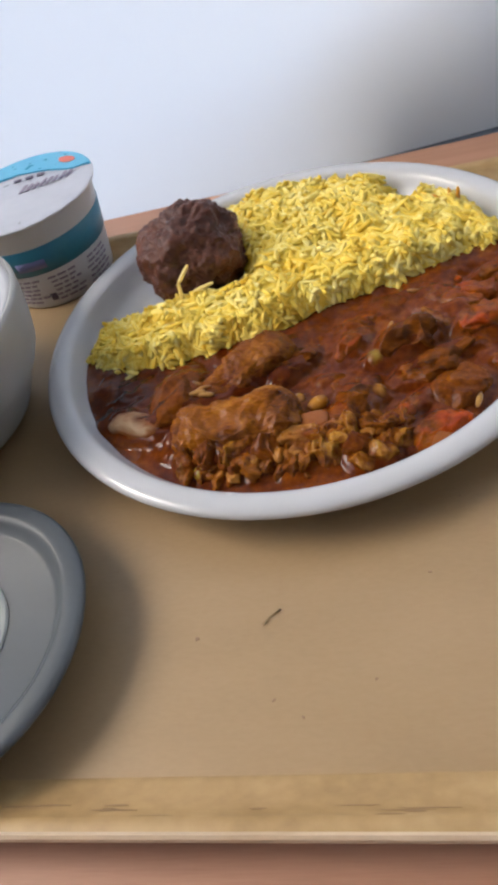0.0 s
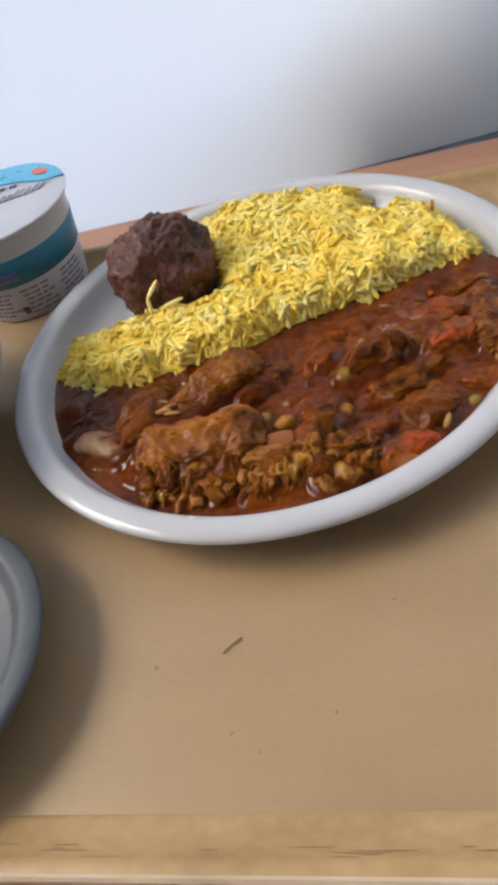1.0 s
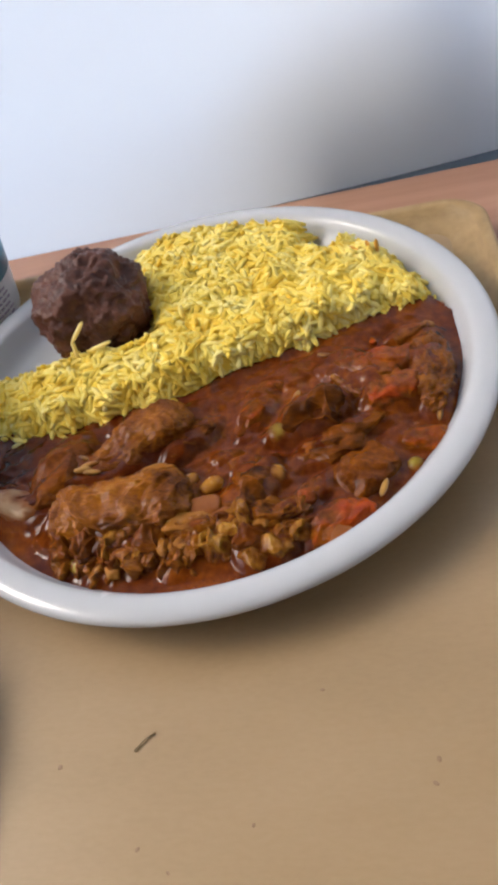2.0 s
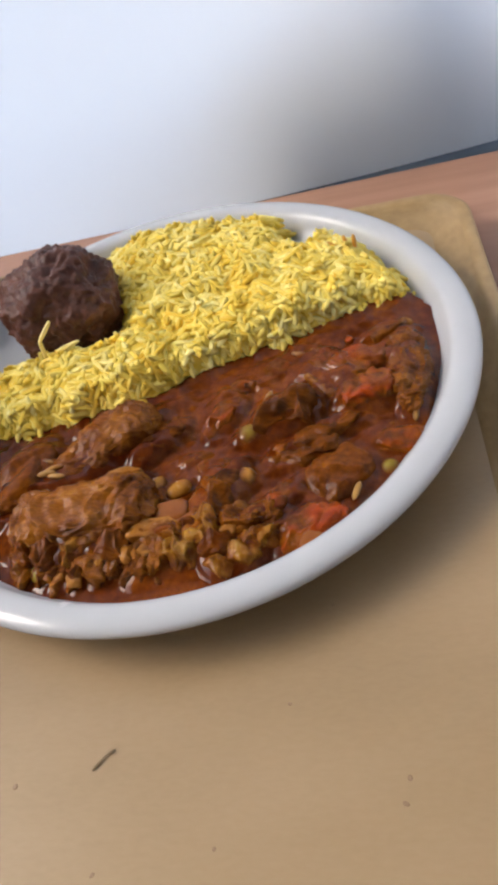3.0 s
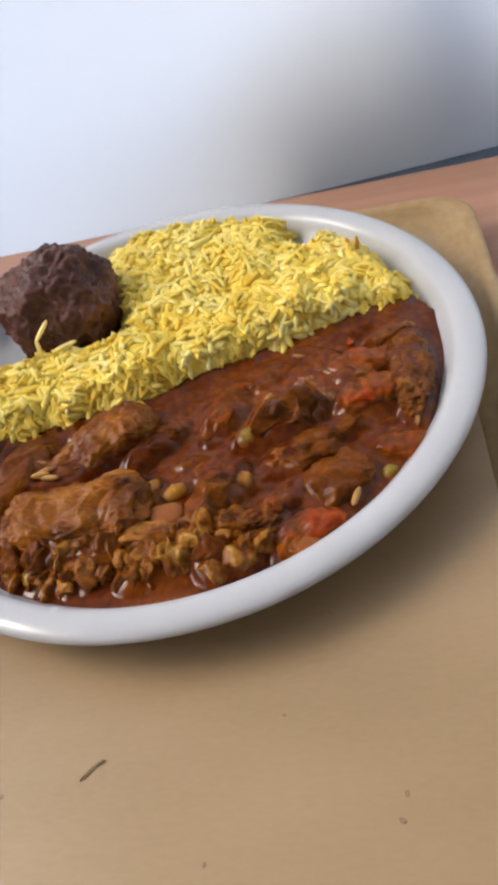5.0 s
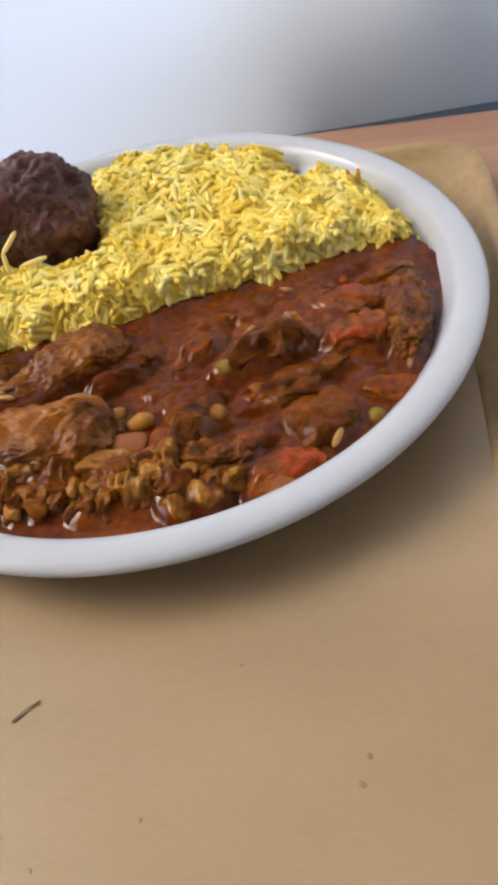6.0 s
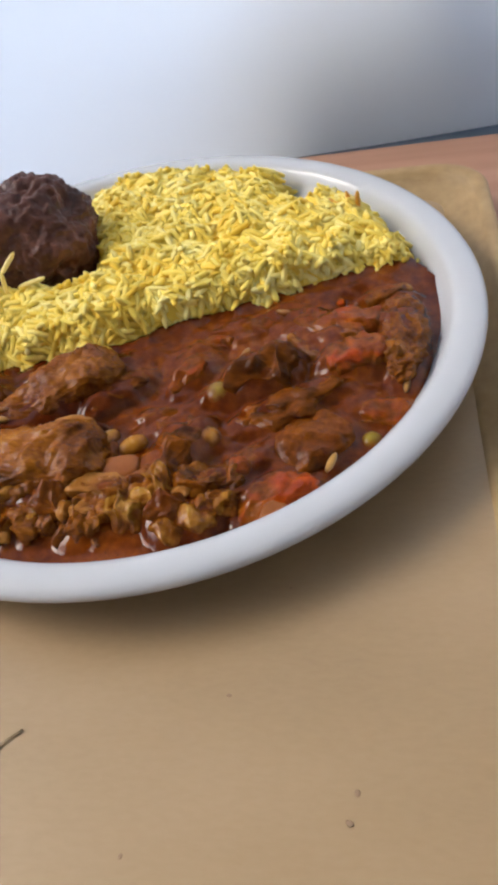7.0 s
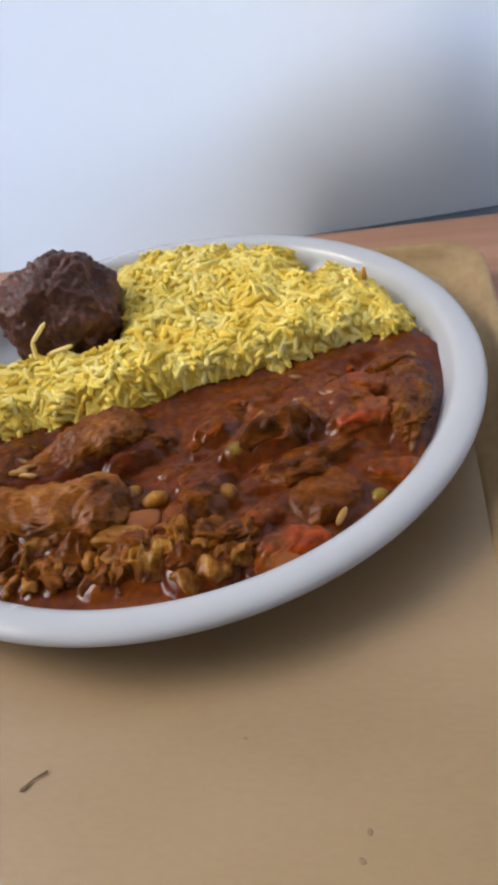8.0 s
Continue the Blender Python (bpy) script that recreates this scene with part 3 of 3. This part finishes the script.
    # mushrooms and other dark slices
    for k, (x, y, sx, sy, sz, rz, mat) in enumerate(((0.0005, -0.0455, 0.026, 0.010, 0.011, 48, M_MUSHROOM), (0.0285, -0.0790, 0.032, 0.011, 0.013, 70, M_MUSHROOM), (0.0520, -0.0395, 0.022, 0.017, 0.014, 10, M_MUSHROOM), (0.0680, -0.0505, 0.028, 0.009, 0.008, 20, M_MUSHROOM), (0.0700, -0.0710, 0.024, 0.019, 0.006, 40, M_DARKCHICKEN), (0.0600, -0.0610, 0.022, 0.008, 0.007, 20, M_MUSHROOM), (0.0450, -0.0400, 0.009, 0.014, 0.011, 0, M_CHICKEN), (0.0215, -0.0770, 0.010, 0.026, 0.010, -22, M_DARKCHICKEN))):
        piece("mushroom_slice" if mat is M_MUSHROOM else "chicken_piece", x, y, (sx, sy, sz), rz, 40 + k, mat, 0.0016 if mat is M_MUSHROOM else 0.0, flat=0.25, rough=0.9, fine=1.2, subdiv=5, freq=1.2)
    # peas and beans
    for k, (x, y, d, mat, up) in enumerate(((0.0370, -0.0480, 0.0105, M_PEA, 0.0012), (0.0360, -0.0690, 0.0100, M_CORN, 0.0012), (0.0880, -0.0685, 0.008, M_PEA, -0.0010), (-0.0380, -0.0995, 0.009, M_PEA, 0.0006))):
        piece("pea", x, y, (d, d, d * 0.95), 0, 60 + k, mat, up, rough=0.06, fine=0.15, flat=0, subdiv=3, cover=0.0030)
    for k, (x, y, rz) in enumerate(((0.0020, -0.0685, 62), (0.0110, -0.0710, 40))):
        piece("bean", x, y, (0.0105, 0.0068, 0.007), rz, 70 + k, M_CORN, 0.0020, rough=0.12, fine=0.25, flat=0.1, subdiv=3, cover=0.0030)
    # small bits all over the sauce
    rng = random.Random(21)
    made = 0
    while made < 70:
        x, y = rng.uniform(-0.050, 0.108), rng.uniform(-0.108, 0.01)
        if math.hypot(x, y) > 0.106 or y > rice_front(x) - 0.012 or (x < -0.02 and y < -0.086):
            continue
        d = rng.uniform(0.003, 0.0075)
        mat = rng.choice((M_TOMATO, M_TOMATO, M_CHICKEN, M_DARKCHICKEN, M_MUSHROOM, M_ONION) if x > 0.01 else (M_CHICKEN, M_CHICKEN, M_MINCE, M_TOMATO, M_DARKCHICKEN))
        piece("vegetable_bit", x, y, (d, d * rng.uniform(0.45, 0.9), d * 0.5), rng.uniform(0, 180), 200 + made, mat, rng.uniform(-0.0004, 0.0008), rough=0.8, fine=1.0, subdiv=3, cover=0.0008)
        made += 1
    # onion
    for k, (x, y, s, rz) in enumerate(((0.0095, -0.0825, 0.014, 8), (0.0170, -0.0885, 0.010, 30), (0.0600, -0.1000, 0.009, 50))):
        piece("onion_piece", x, y, (s, s * 0.75, 0.006), rz, 80 + k, M_ONION, 0.0026, flat=0.5, fine=0.2, rough=0.3, cover=0.0025)
    # torn fibres along the front edge of the big piece, and crumbs that trail off to the front
    rng = random.Random(5)
    for k in range(22):
        x = -0.044 + 0.0088 * (k // 2) + rng.uniform(-0.002, 0.002)
        y = (-0.0915 if k % 2 == 0 else -0.0995) + rng.uniform(-0.002, 0.002) + 0.14 * max(0.0, x - 0.01)
        if math.hypot(x, y) > 0.106:
            y = -math.sqrt(0.106 ** 2 - x * x)
        piece("chicken_piece", x, y, (rng.uniform(0.013, 0.019), rng.uniform(0.009, 0.013), rng.uniform(0.009, 0.012)), rng.gauss(80 if x < 0.015 else 25, 25), 300 + k, rng.choice((M_CHICKEN, M_MINCE, M_CHICKEN, M_DARKCHICKEN)), 0.0006 if k % 2 == 0 else -0.0010, rough=1.0, fine=1.9, subdiv=5, flat=0.1, cover=0.0016)
    for k in range(26):
        x = -0.042 + 0.088 * k / 25 + rng.uniform(-0.003, 0.003)
        y = -0.0890 - 0.0160 * rng.random() + 0.14 * max(0.0, x - 0.01)
        if math.hypot(x, y) > 0.1085:
            y = -math.sqrt(0.1085 ** 2 - x * x)
        piece("chicken_shred", x, y, (rng.uniform(0.008, 0.014), rng.uniform(0.0032, 0.0052), rng.uniform(0.004, 0.006)), rng.gauss(84 if x < 0.015 else 25, 22), 100 + k, rng.choice((M_MINCE, M_CHICKEN, M_CHICKEN, M_TAN)), 0.0030 if y > -0.098 else 0.0016, rough=0.9, fine=1.5, subdiv=4, flat=0.1, tilt=(0, rng.uniform(-15, 15)), cover=0.0016)
    for k in range(40):
        a, q = radians(rng.uniform(-112, -60)), rng.uniform(0.088, 0.109)
        d = rng.uniform(0.003, 0.0055)
        piece("chicken_shred", q * math.cos(a), q * math.sin(a), (d, d * rng.uniform(0.5, 0.9), d * 0.7), rng.uniform(0, 180), 400 + k, rng.choice((M_MINCE, M_MINCE, M_CHICKEN, M_TAN)), 0.0024 if q < 0.1 else 0.0010, rough=0.6, fine=0.7, subdiv=3)
    for k, (x, y, rz) in enumerate(((-0.0400, -0.0560, 12), (-0.0385, -0.0600, -8), (-0.0425, -0.0585, 4), (0.1000, -0.0470, 80), (0.0760, -0.0810, 70), (-0.0455, -0.0500, -20), (0.0575, -0.0070, -25), (0.0445, -0.0310, 70))):
        piece("rice_grain", x, y, (0.0084, 0.0024, 0.0024), rz, 140 + k, M_PALEGRAIN, 0.0052 if k < 3 else 0.0040, rough=0.1, fine=0.3, flat=0, subdiv=2, cover=0.003)

    bm = bmesh.new()
    step, verts, level = 0.001, {}, {}
    for i in range(-120, 121):
        for j in range(-120, 48):
            x, y = i * step, j * step
            if math.hypot(x, y) < 0.1185 and y < rice_front(x) + 0.009 - 0.022 * smoothstep(0.104, 0.119, math.hypot(x, y)) * (x > 0):
                level[i, j] = sauce_height(x, y)
                verts[i, j] = bm.verts.new((x, y, level[i, j]))
    for (i, j), v in list(verts.items()):
        q = [verts.get(k) for k in ((i, j), (i + 1, j), (i + 1, j + 1), (i, j + 1))]
        if all(q):
            bm.faces.new(q)
    add("sauce", bm, M_SAUCE, "glossy red-brown sauce with fine dark specks")
    # the sauce clings to the foot of every piece and thins out towards its top
    for k, (name, bm, mat, label) in enumerate(waiting):
        coat = bm.verts.layers.float.new("coat")
        big = name in ("chicken_piece", "tomato_piece", "mushroom_slice") and mat not in (M_BEIGE, M_TAN)
        for v in bm.verts:
            h = v.co.z - level.get((round(v.co.x * 1000), round(v.co.y * 1000)), CURRY_Z)
            h += 0.0009 * noise.noise(v.co * 240) + 0.0005 * noise.noise(v.co * 620)
            patch = smoothstep(-0.22, 0.16, noise.noise(v.co * 85 + Vector((k, 0, 0)))) if big else 0.0
            v[coat] = max(1 - smoothstep(0.0002, 0.0034 if big else 0.0020, h), 0.75 * patch)
        add(name, bm, mat, label)


M_DARKCHICKEN = material("dark_chicken", [(0.075, 0.014, 0.0015), (0.125, 0.029, 0.003), (0.19, 0.054, 0.005)], 50, 0.18, 0.0005, 400, spec=0.14, fine_mix=0.45, coated=True, rough_var=0.05)
M_TAN = material("tan_chicken", [(0.28, 0.10, 0.011), (0.42, 0.19, 0.035)], 90, 0.25, 0.0005, 400, spec=0.2, coated=True)
M_ONION = material("onion", [(0.20, 0.055, 0.008), (0.28, 0.095, 0.02)], 70, 0.2, 0.0003, 350, spec=0.25, coated=True)
M_PALEGRAIN = material("coated_grain", [(0.36, 0.17, 0.03), (0.48, 0.28, 0.08)], 150, 0.3, spec=0.25, coated=True)
curry()


def meatball():
    bm = bmesh.new()
    bmesh.ops.create_icosphere(bm, subdivisions=6, radius=1)
    for v in bm.verts:
        n = v.co.normalized()
        d = 1 + 0.13 * noise.noise(n * 1.4 + Vector((4, 1, 2))) + 0.11 * noise.noise(n * 3.2 + Vector((1, 7, 2)))
        w = n + 0.12 * noise.noise_vector(n * 4.0)
        d += 0.10 * (0.5 - abs(noise.noise(w * 4.6 + Vector((2, 2, 5))))) + 0.045 * (0.4 - abs(noise.noise(w * 9.5))) + 0.045 * noise.noise(n * 17 + Vector((3, 3, 1))) + 0.024 * noise.noise(n * 38)
        v.co = n * d
        v.co = Vector((v.co.x * 0.0280, v.co.y * 0.0275, v.co.z * 0.0262))
    ob = tagged(link("meatball", bm, M_BALL), "dark browned craggy meatball sitting beside the rice", "meatball")
    ob.matrix_world = pose(*BALL)
    bm = lump((0.0045, 0.0035, 0.0035), 9, 0.3, 1.0, 3)
    bm.transform(pose(-0.0265, 0.006, -0.010))
    part("burnt_crumb", bm, M_MUSHROOM, ob, "charred crumb")
    bm = lump((0.0035, 0.003, 0.0045), 12, 0.3, 1.0, 3)
    bm.transform(pose(-0.0235, 0.006, 0.010))
    part("burnt_crumb", bm, M_BALL, ob)


meatball()


# ---- other things on the tray ----
def arc_patch(r0, r1, z0, z1, a0, a1, lift=0.0003, steps=8, rows=1):
    """A strip that lies on a cone, from angle a0 to a1 and height z0 to z1, with a little thickness."""
    bm = bmesh.new()
    out, inn = [], []
    for i in range(steps + 1):
        a = radians(a0 + (a1 - a0) * i / steps)
        c, s_ = math.cos(a), math.sin(a)
        out.append([bm.verts.new(((r + lift) * c, (r + lift) * s_, z)) for r, z in ((r0, z0), (r1, z1))])
        inn.append([bm.verts.new(((r - 0.0002) * c, (r - 0.0002) * s_, z)) for r, z in ((r0, z0), (r1, z1))])
    for i in range(steps):
        bm.faces.new((out[i][0], out[i + 1][0], out[i + 1][1], out[i][1]))
        bm.faces.new((inn[i][1], inn[i + 1][1], inn[i + 1][0], inn[i][0]))
        bm.faces.new((out[i][1], out[i + 1][1], inn[i + 1][1], inn[i][1]))
        bm.faces.new((inn[i][0], inn[i + 1][0], out[i + 1][0], out[i][0]))
    for k in (0, steps):
        bm.faces.new((out[k][0], out[k][1], inn[k][1], inn[k][0]))
    bmesh.ops.recalc_face_normals(bm, faces=bm.faces)
    return bm


def yogurt_pot():
    t = thing("yogurt_pot", -0.1610, 0.0995, 0.0, "sealed white and teal yogurt pot with a foil lid", "yogurt pot")
    R = lambda z: 0.0345 + (0.0428 - 0.0345) * z / 0.056  # noqa: E731
    part("cup", lathe([(0, 0.002), (0.030, 0.002), (0.0335, 0.0), (0.0345, 0.0015), (R(0.02), 0.02), (R(0.04), 0.04), (R(0.056), 0.056), (0.0450, 0.0572), (0.0457, 0.0580), (0.0457, 0.0590), (0.0445, 0.0595), (0, 0.0593)]), M_POT, t)
    part("printed_band", lathe([(R(0.026), 0.026), (R(0.026) + 0.0004, 0.0262), (R(0.044) + 0.0004, 0.0438), (R(0.044), 0.044)]), M_TEAL, t, "teal printed band")
    # foil lid with a crinkled edge and a pull tab
    bm = bmesh.new()
    rings = []
    for k in range(9):
        r = 0.0462 * k / 8
        rings.append([bm.verts.new((r * math.cos(2 * math.pi * i / 72), r * math.sin(2 * math.pi * i / 72), 0.0600 + 0.0006 * noise.noise((r * 70 * math.cos(2 * math.pi * i / 72), r * 70 * math.sin(2 * math.pi * i / 72), 0)) - (0.0005 + 0.0002 * math.sin(i * 2.1) if k == 8 else 0))) for i in range(72)] if k else [bm.verts.new((0, 0, 0.0602))])
    for i in range(72):
        bm.faces.new((rings[0][0], rings[1][i], rings[1][(i + 1) % 72]))
        for a, b in zip(rings[1:], rings[2:]):
            bm.faces.new((a[i], b[i], b[(i + 1) % 72], a[(i + 1) % 72]))
    lid = part("foil_lid", bm, M_FOIL, t, "silvery printed foil lid")
    # prints on the lid: blue field at the far side, a red spot, and unreadable lines as bars
    bm = bmesh.new()
    flat = [(0.0456 * math.cos(radians(a)), 0.0456 * math.sin(radians(a))) for a in range(24, 170, 5)] + [(-0.030, 0.018), (-0.010, 0.0235), (0.012, 0.0215), (0.030, 0.016)]
    low, top = [bm.verts.new((x, y, 0.0598)) for x, y in flat], [bm.verts.new((x, y, 0.0610)) for x, y in flat]
    hub = bm.verts.new((-0.002, 0.034, 0.0611))
    for i in range(len(flat)):
        j = (i + 1) % len(flat)
        bm.faces.new((low[i], low[j], top[j], top[i]))
        bm.faces.new((top[i], top[j], hub))
    bmesh.ops.recalc_face_normals(bm, faces=bm.faces)
    part("blue_field", bm, M_FOILBLUE, lid, "light blue print", smooth=False)
    bm = lathe([(0, 0.0002), (0.006, 0.0002), (0.006, 0.0), (0, 0)], 24)
    bm.transform(pose(0.0235, 0.0290, 0.0612, 0, 0, -30) @ Matrix.Diagonal((1.1, 0.6, 1, 1)))
    part("red_spot", bm, M_RED, lid, "orange-red print", smooth=False)
    for k in range(8):
        bm = box(-0.0010, 0.0010, -0.0045, 0.0045 - 0.001 * (k % 3), 0.0606, 0.06095)
        bm.transform(pose(0.002 + 0.0040 * k, 0.002 + 0.0012 * k, 0, 0, 0, -14))
        part("print_bar", bm, M_PRINT, lid, smooth=False)
    for k in range(3):
        bm = box(-0.0024, 0.0024, -0.0016, 0.0016, 0.0606, 0.06095)
        bm.transform(pose(-0.006 + 0.0075 * k, 0.0150 + 0.001 * k, 0, 0, 0, 8))
        part("print_bar", bm, M_INK, lid, smooth=False)
    # unreadable lines of print round the side
    rng = random.Random(3)
    for a0 in (-118, -78, -38):
        for k in range(6):
            z = 0.0225 - 0.0033 * k
            a = a0 + rng.uniform(0, 4)
            while a < a0 + 30 - 4 * (k % 2):
                w = rng.uniform(4, 9)
                part("print_bar", arc_patch(R(z - 0.0013), R(z), z - 0.0013, z, a, a + w, steps=3), M_PRINT, t)
                a += w + 2
    part("print_patch", arc_patch(R(0.0055), R(0.0105), 0.0055, 0.0105, -82, -76, 0.0005), M_INK, t)
    part("print_patch", arc_patch(R(0.030), R(0.036), 0.030, 0.036, -96, -70, 0.0007), M_MAUVE, t, "mauve print on the band")


M_PRINT = material("grey_mauve_ink", [(0.24, 0.20, 0.27), (0.30, 0.26, 0.32)], 60, 0.5)
M_MAUVE = material("mauve_print", [(0.10, 0.14, 0.30), (0.16, 0.16, 0.33)], 60, 0.5)
yogurt_pot()


def grey_dish():
    t = thing("grey_dish", -0.1400, -0.1697, 0.0, "round grey-blue plastic dish with a raised rim", "dish")
    part("body", lathe([(0, 0.003), (0.042, 0.003), (0.046, 0.0), (0.050, 0.0), (0.053, 0.004), (0.0600, 0.0135), (0.0642, 0.0172), (0.0650, 0.0188), (0.0642, 0.0200), (0.0622, 0.0206), (0.0575, 0.0206), (0.0562, 0.0202), (0.0540, 0.0180), (0.0515, 0.0152), (0.0500, 0.0145), (0, 0.0145)]), M_GREY, t)
    part("centre_disc", lathe([(0.0315, 0.0140), (0.0312, 0.0152), (0.0295, 0.0158), (0.0, 0.0158)]), M_PALE, t, "pale grey-green centre")


grey_dish()


def white_bowl():
    t = thing("white_bowl", -0.197, -0.038, 0.0, "white rounded bowl, a flat white disc standing in for its bright inside", "bowl")
    # wall in a greyer white than the inside, for its shaded side
    part("body", lathe([(0, 0.002), (0.031, 0.002), (0.033, 0.0), (0.038, 0.0), (0.048, 0.0045), (0.0555, 0.0105), (0.0600, 0.018), (0.0632, 0.025), (0.0680, 0.031), (0.0720, 0.038), (0.0745, 0.048), (0.0762, 0.060), (0.0768, 0.067), (0.0760, 0.0695), (0.0742, 0.0690), (0.0735, 0.060)]), M_BOWL_SHADED, t)
    # added disc: lighter colour stands in for the inside lit by the window
    part("cover", lathe([(0, 0.0655), (0.060, 0.0655), (0.0700, 0.0668), (0.0738, 0.0678), (0.0738, 0.0655), (0, 0.0640)]), M_PLATE, t, "flat white disc added for the bright inside")


white_bowl()


def herb_stem():
    a, b = Vector((-0.0121, -0.1635, 0.0007)), Vector((-0.0058, -0.1577, 0.0007))
    bm = bmesh.new()
    rings = []
    for i in range(7):
        k = i / 6
        c = a.lerp(b, k) + Vector((-0.0004, 0.0004, 0)) * math.sin(k * math.pi)
        w = 0.00033 + 0.00008 * math.sin(k * 9)
        rings.append([bm.verts.new(c + Vector((0.66 * w * math.cos(q), -0.74 * w * math.cos(q), w * math.sin(q)))) for q in [j * math.pi / 3 for j in range(6)]])
    for p, q in zip(rings, rings[1:]):
        for j in range(6):
            bm.faces.new((p[j], p[(j + 1) % 6], q[(j + 1) % 6], q[j]))
    bm.faces.new(rings[0])
    bm.faces.new(rings[-1])
    bmesh.ops.recalc_face_normals(bm, faces=bm.faces)
    tagged(link("herb_stem", bm, M_STEM), "short dark dry herb stem lying on the tray", "herb stem")


herb_stem()


def crumbs():
    """Tiny dark crumbs and marks on the tray."""
    rng = random.Random(8)
    for x, y, d in ((0.0491, -0.1466, 0.0016), (0.0033, -0.1979, 0.0014), (-0.0069, -0.1917, 0.0018), (-0.0371, -0.1672, 0.0018), (0.0279, -0.1860, 0.0013), (0.0826, -0.1696, 0.0018), (0.0808, -0.1762, 0.0021), (0.0636, -0.1137, 0.0009)):
        bm = lump((d * 0.5, d * rng.uniform(0.3, 0.5), 0.00012), 300 + x * 1000, 0.7, 0.0, 2)
        bm.transform(pose(x, y, 0.00009, 0, 0, rng.uniform(0, 180)))
        tagged(link("crumb", bm, M_CRUMB), "tiny flat brown crumb lying on the tray", "crumb", group="crumbs on the tray")


M_CRUMB = material("brown_crumb", [(0.25, 0.16, 0.09), (0.30, 0.195, 0.11)], 300, 0.6)
crumbs()
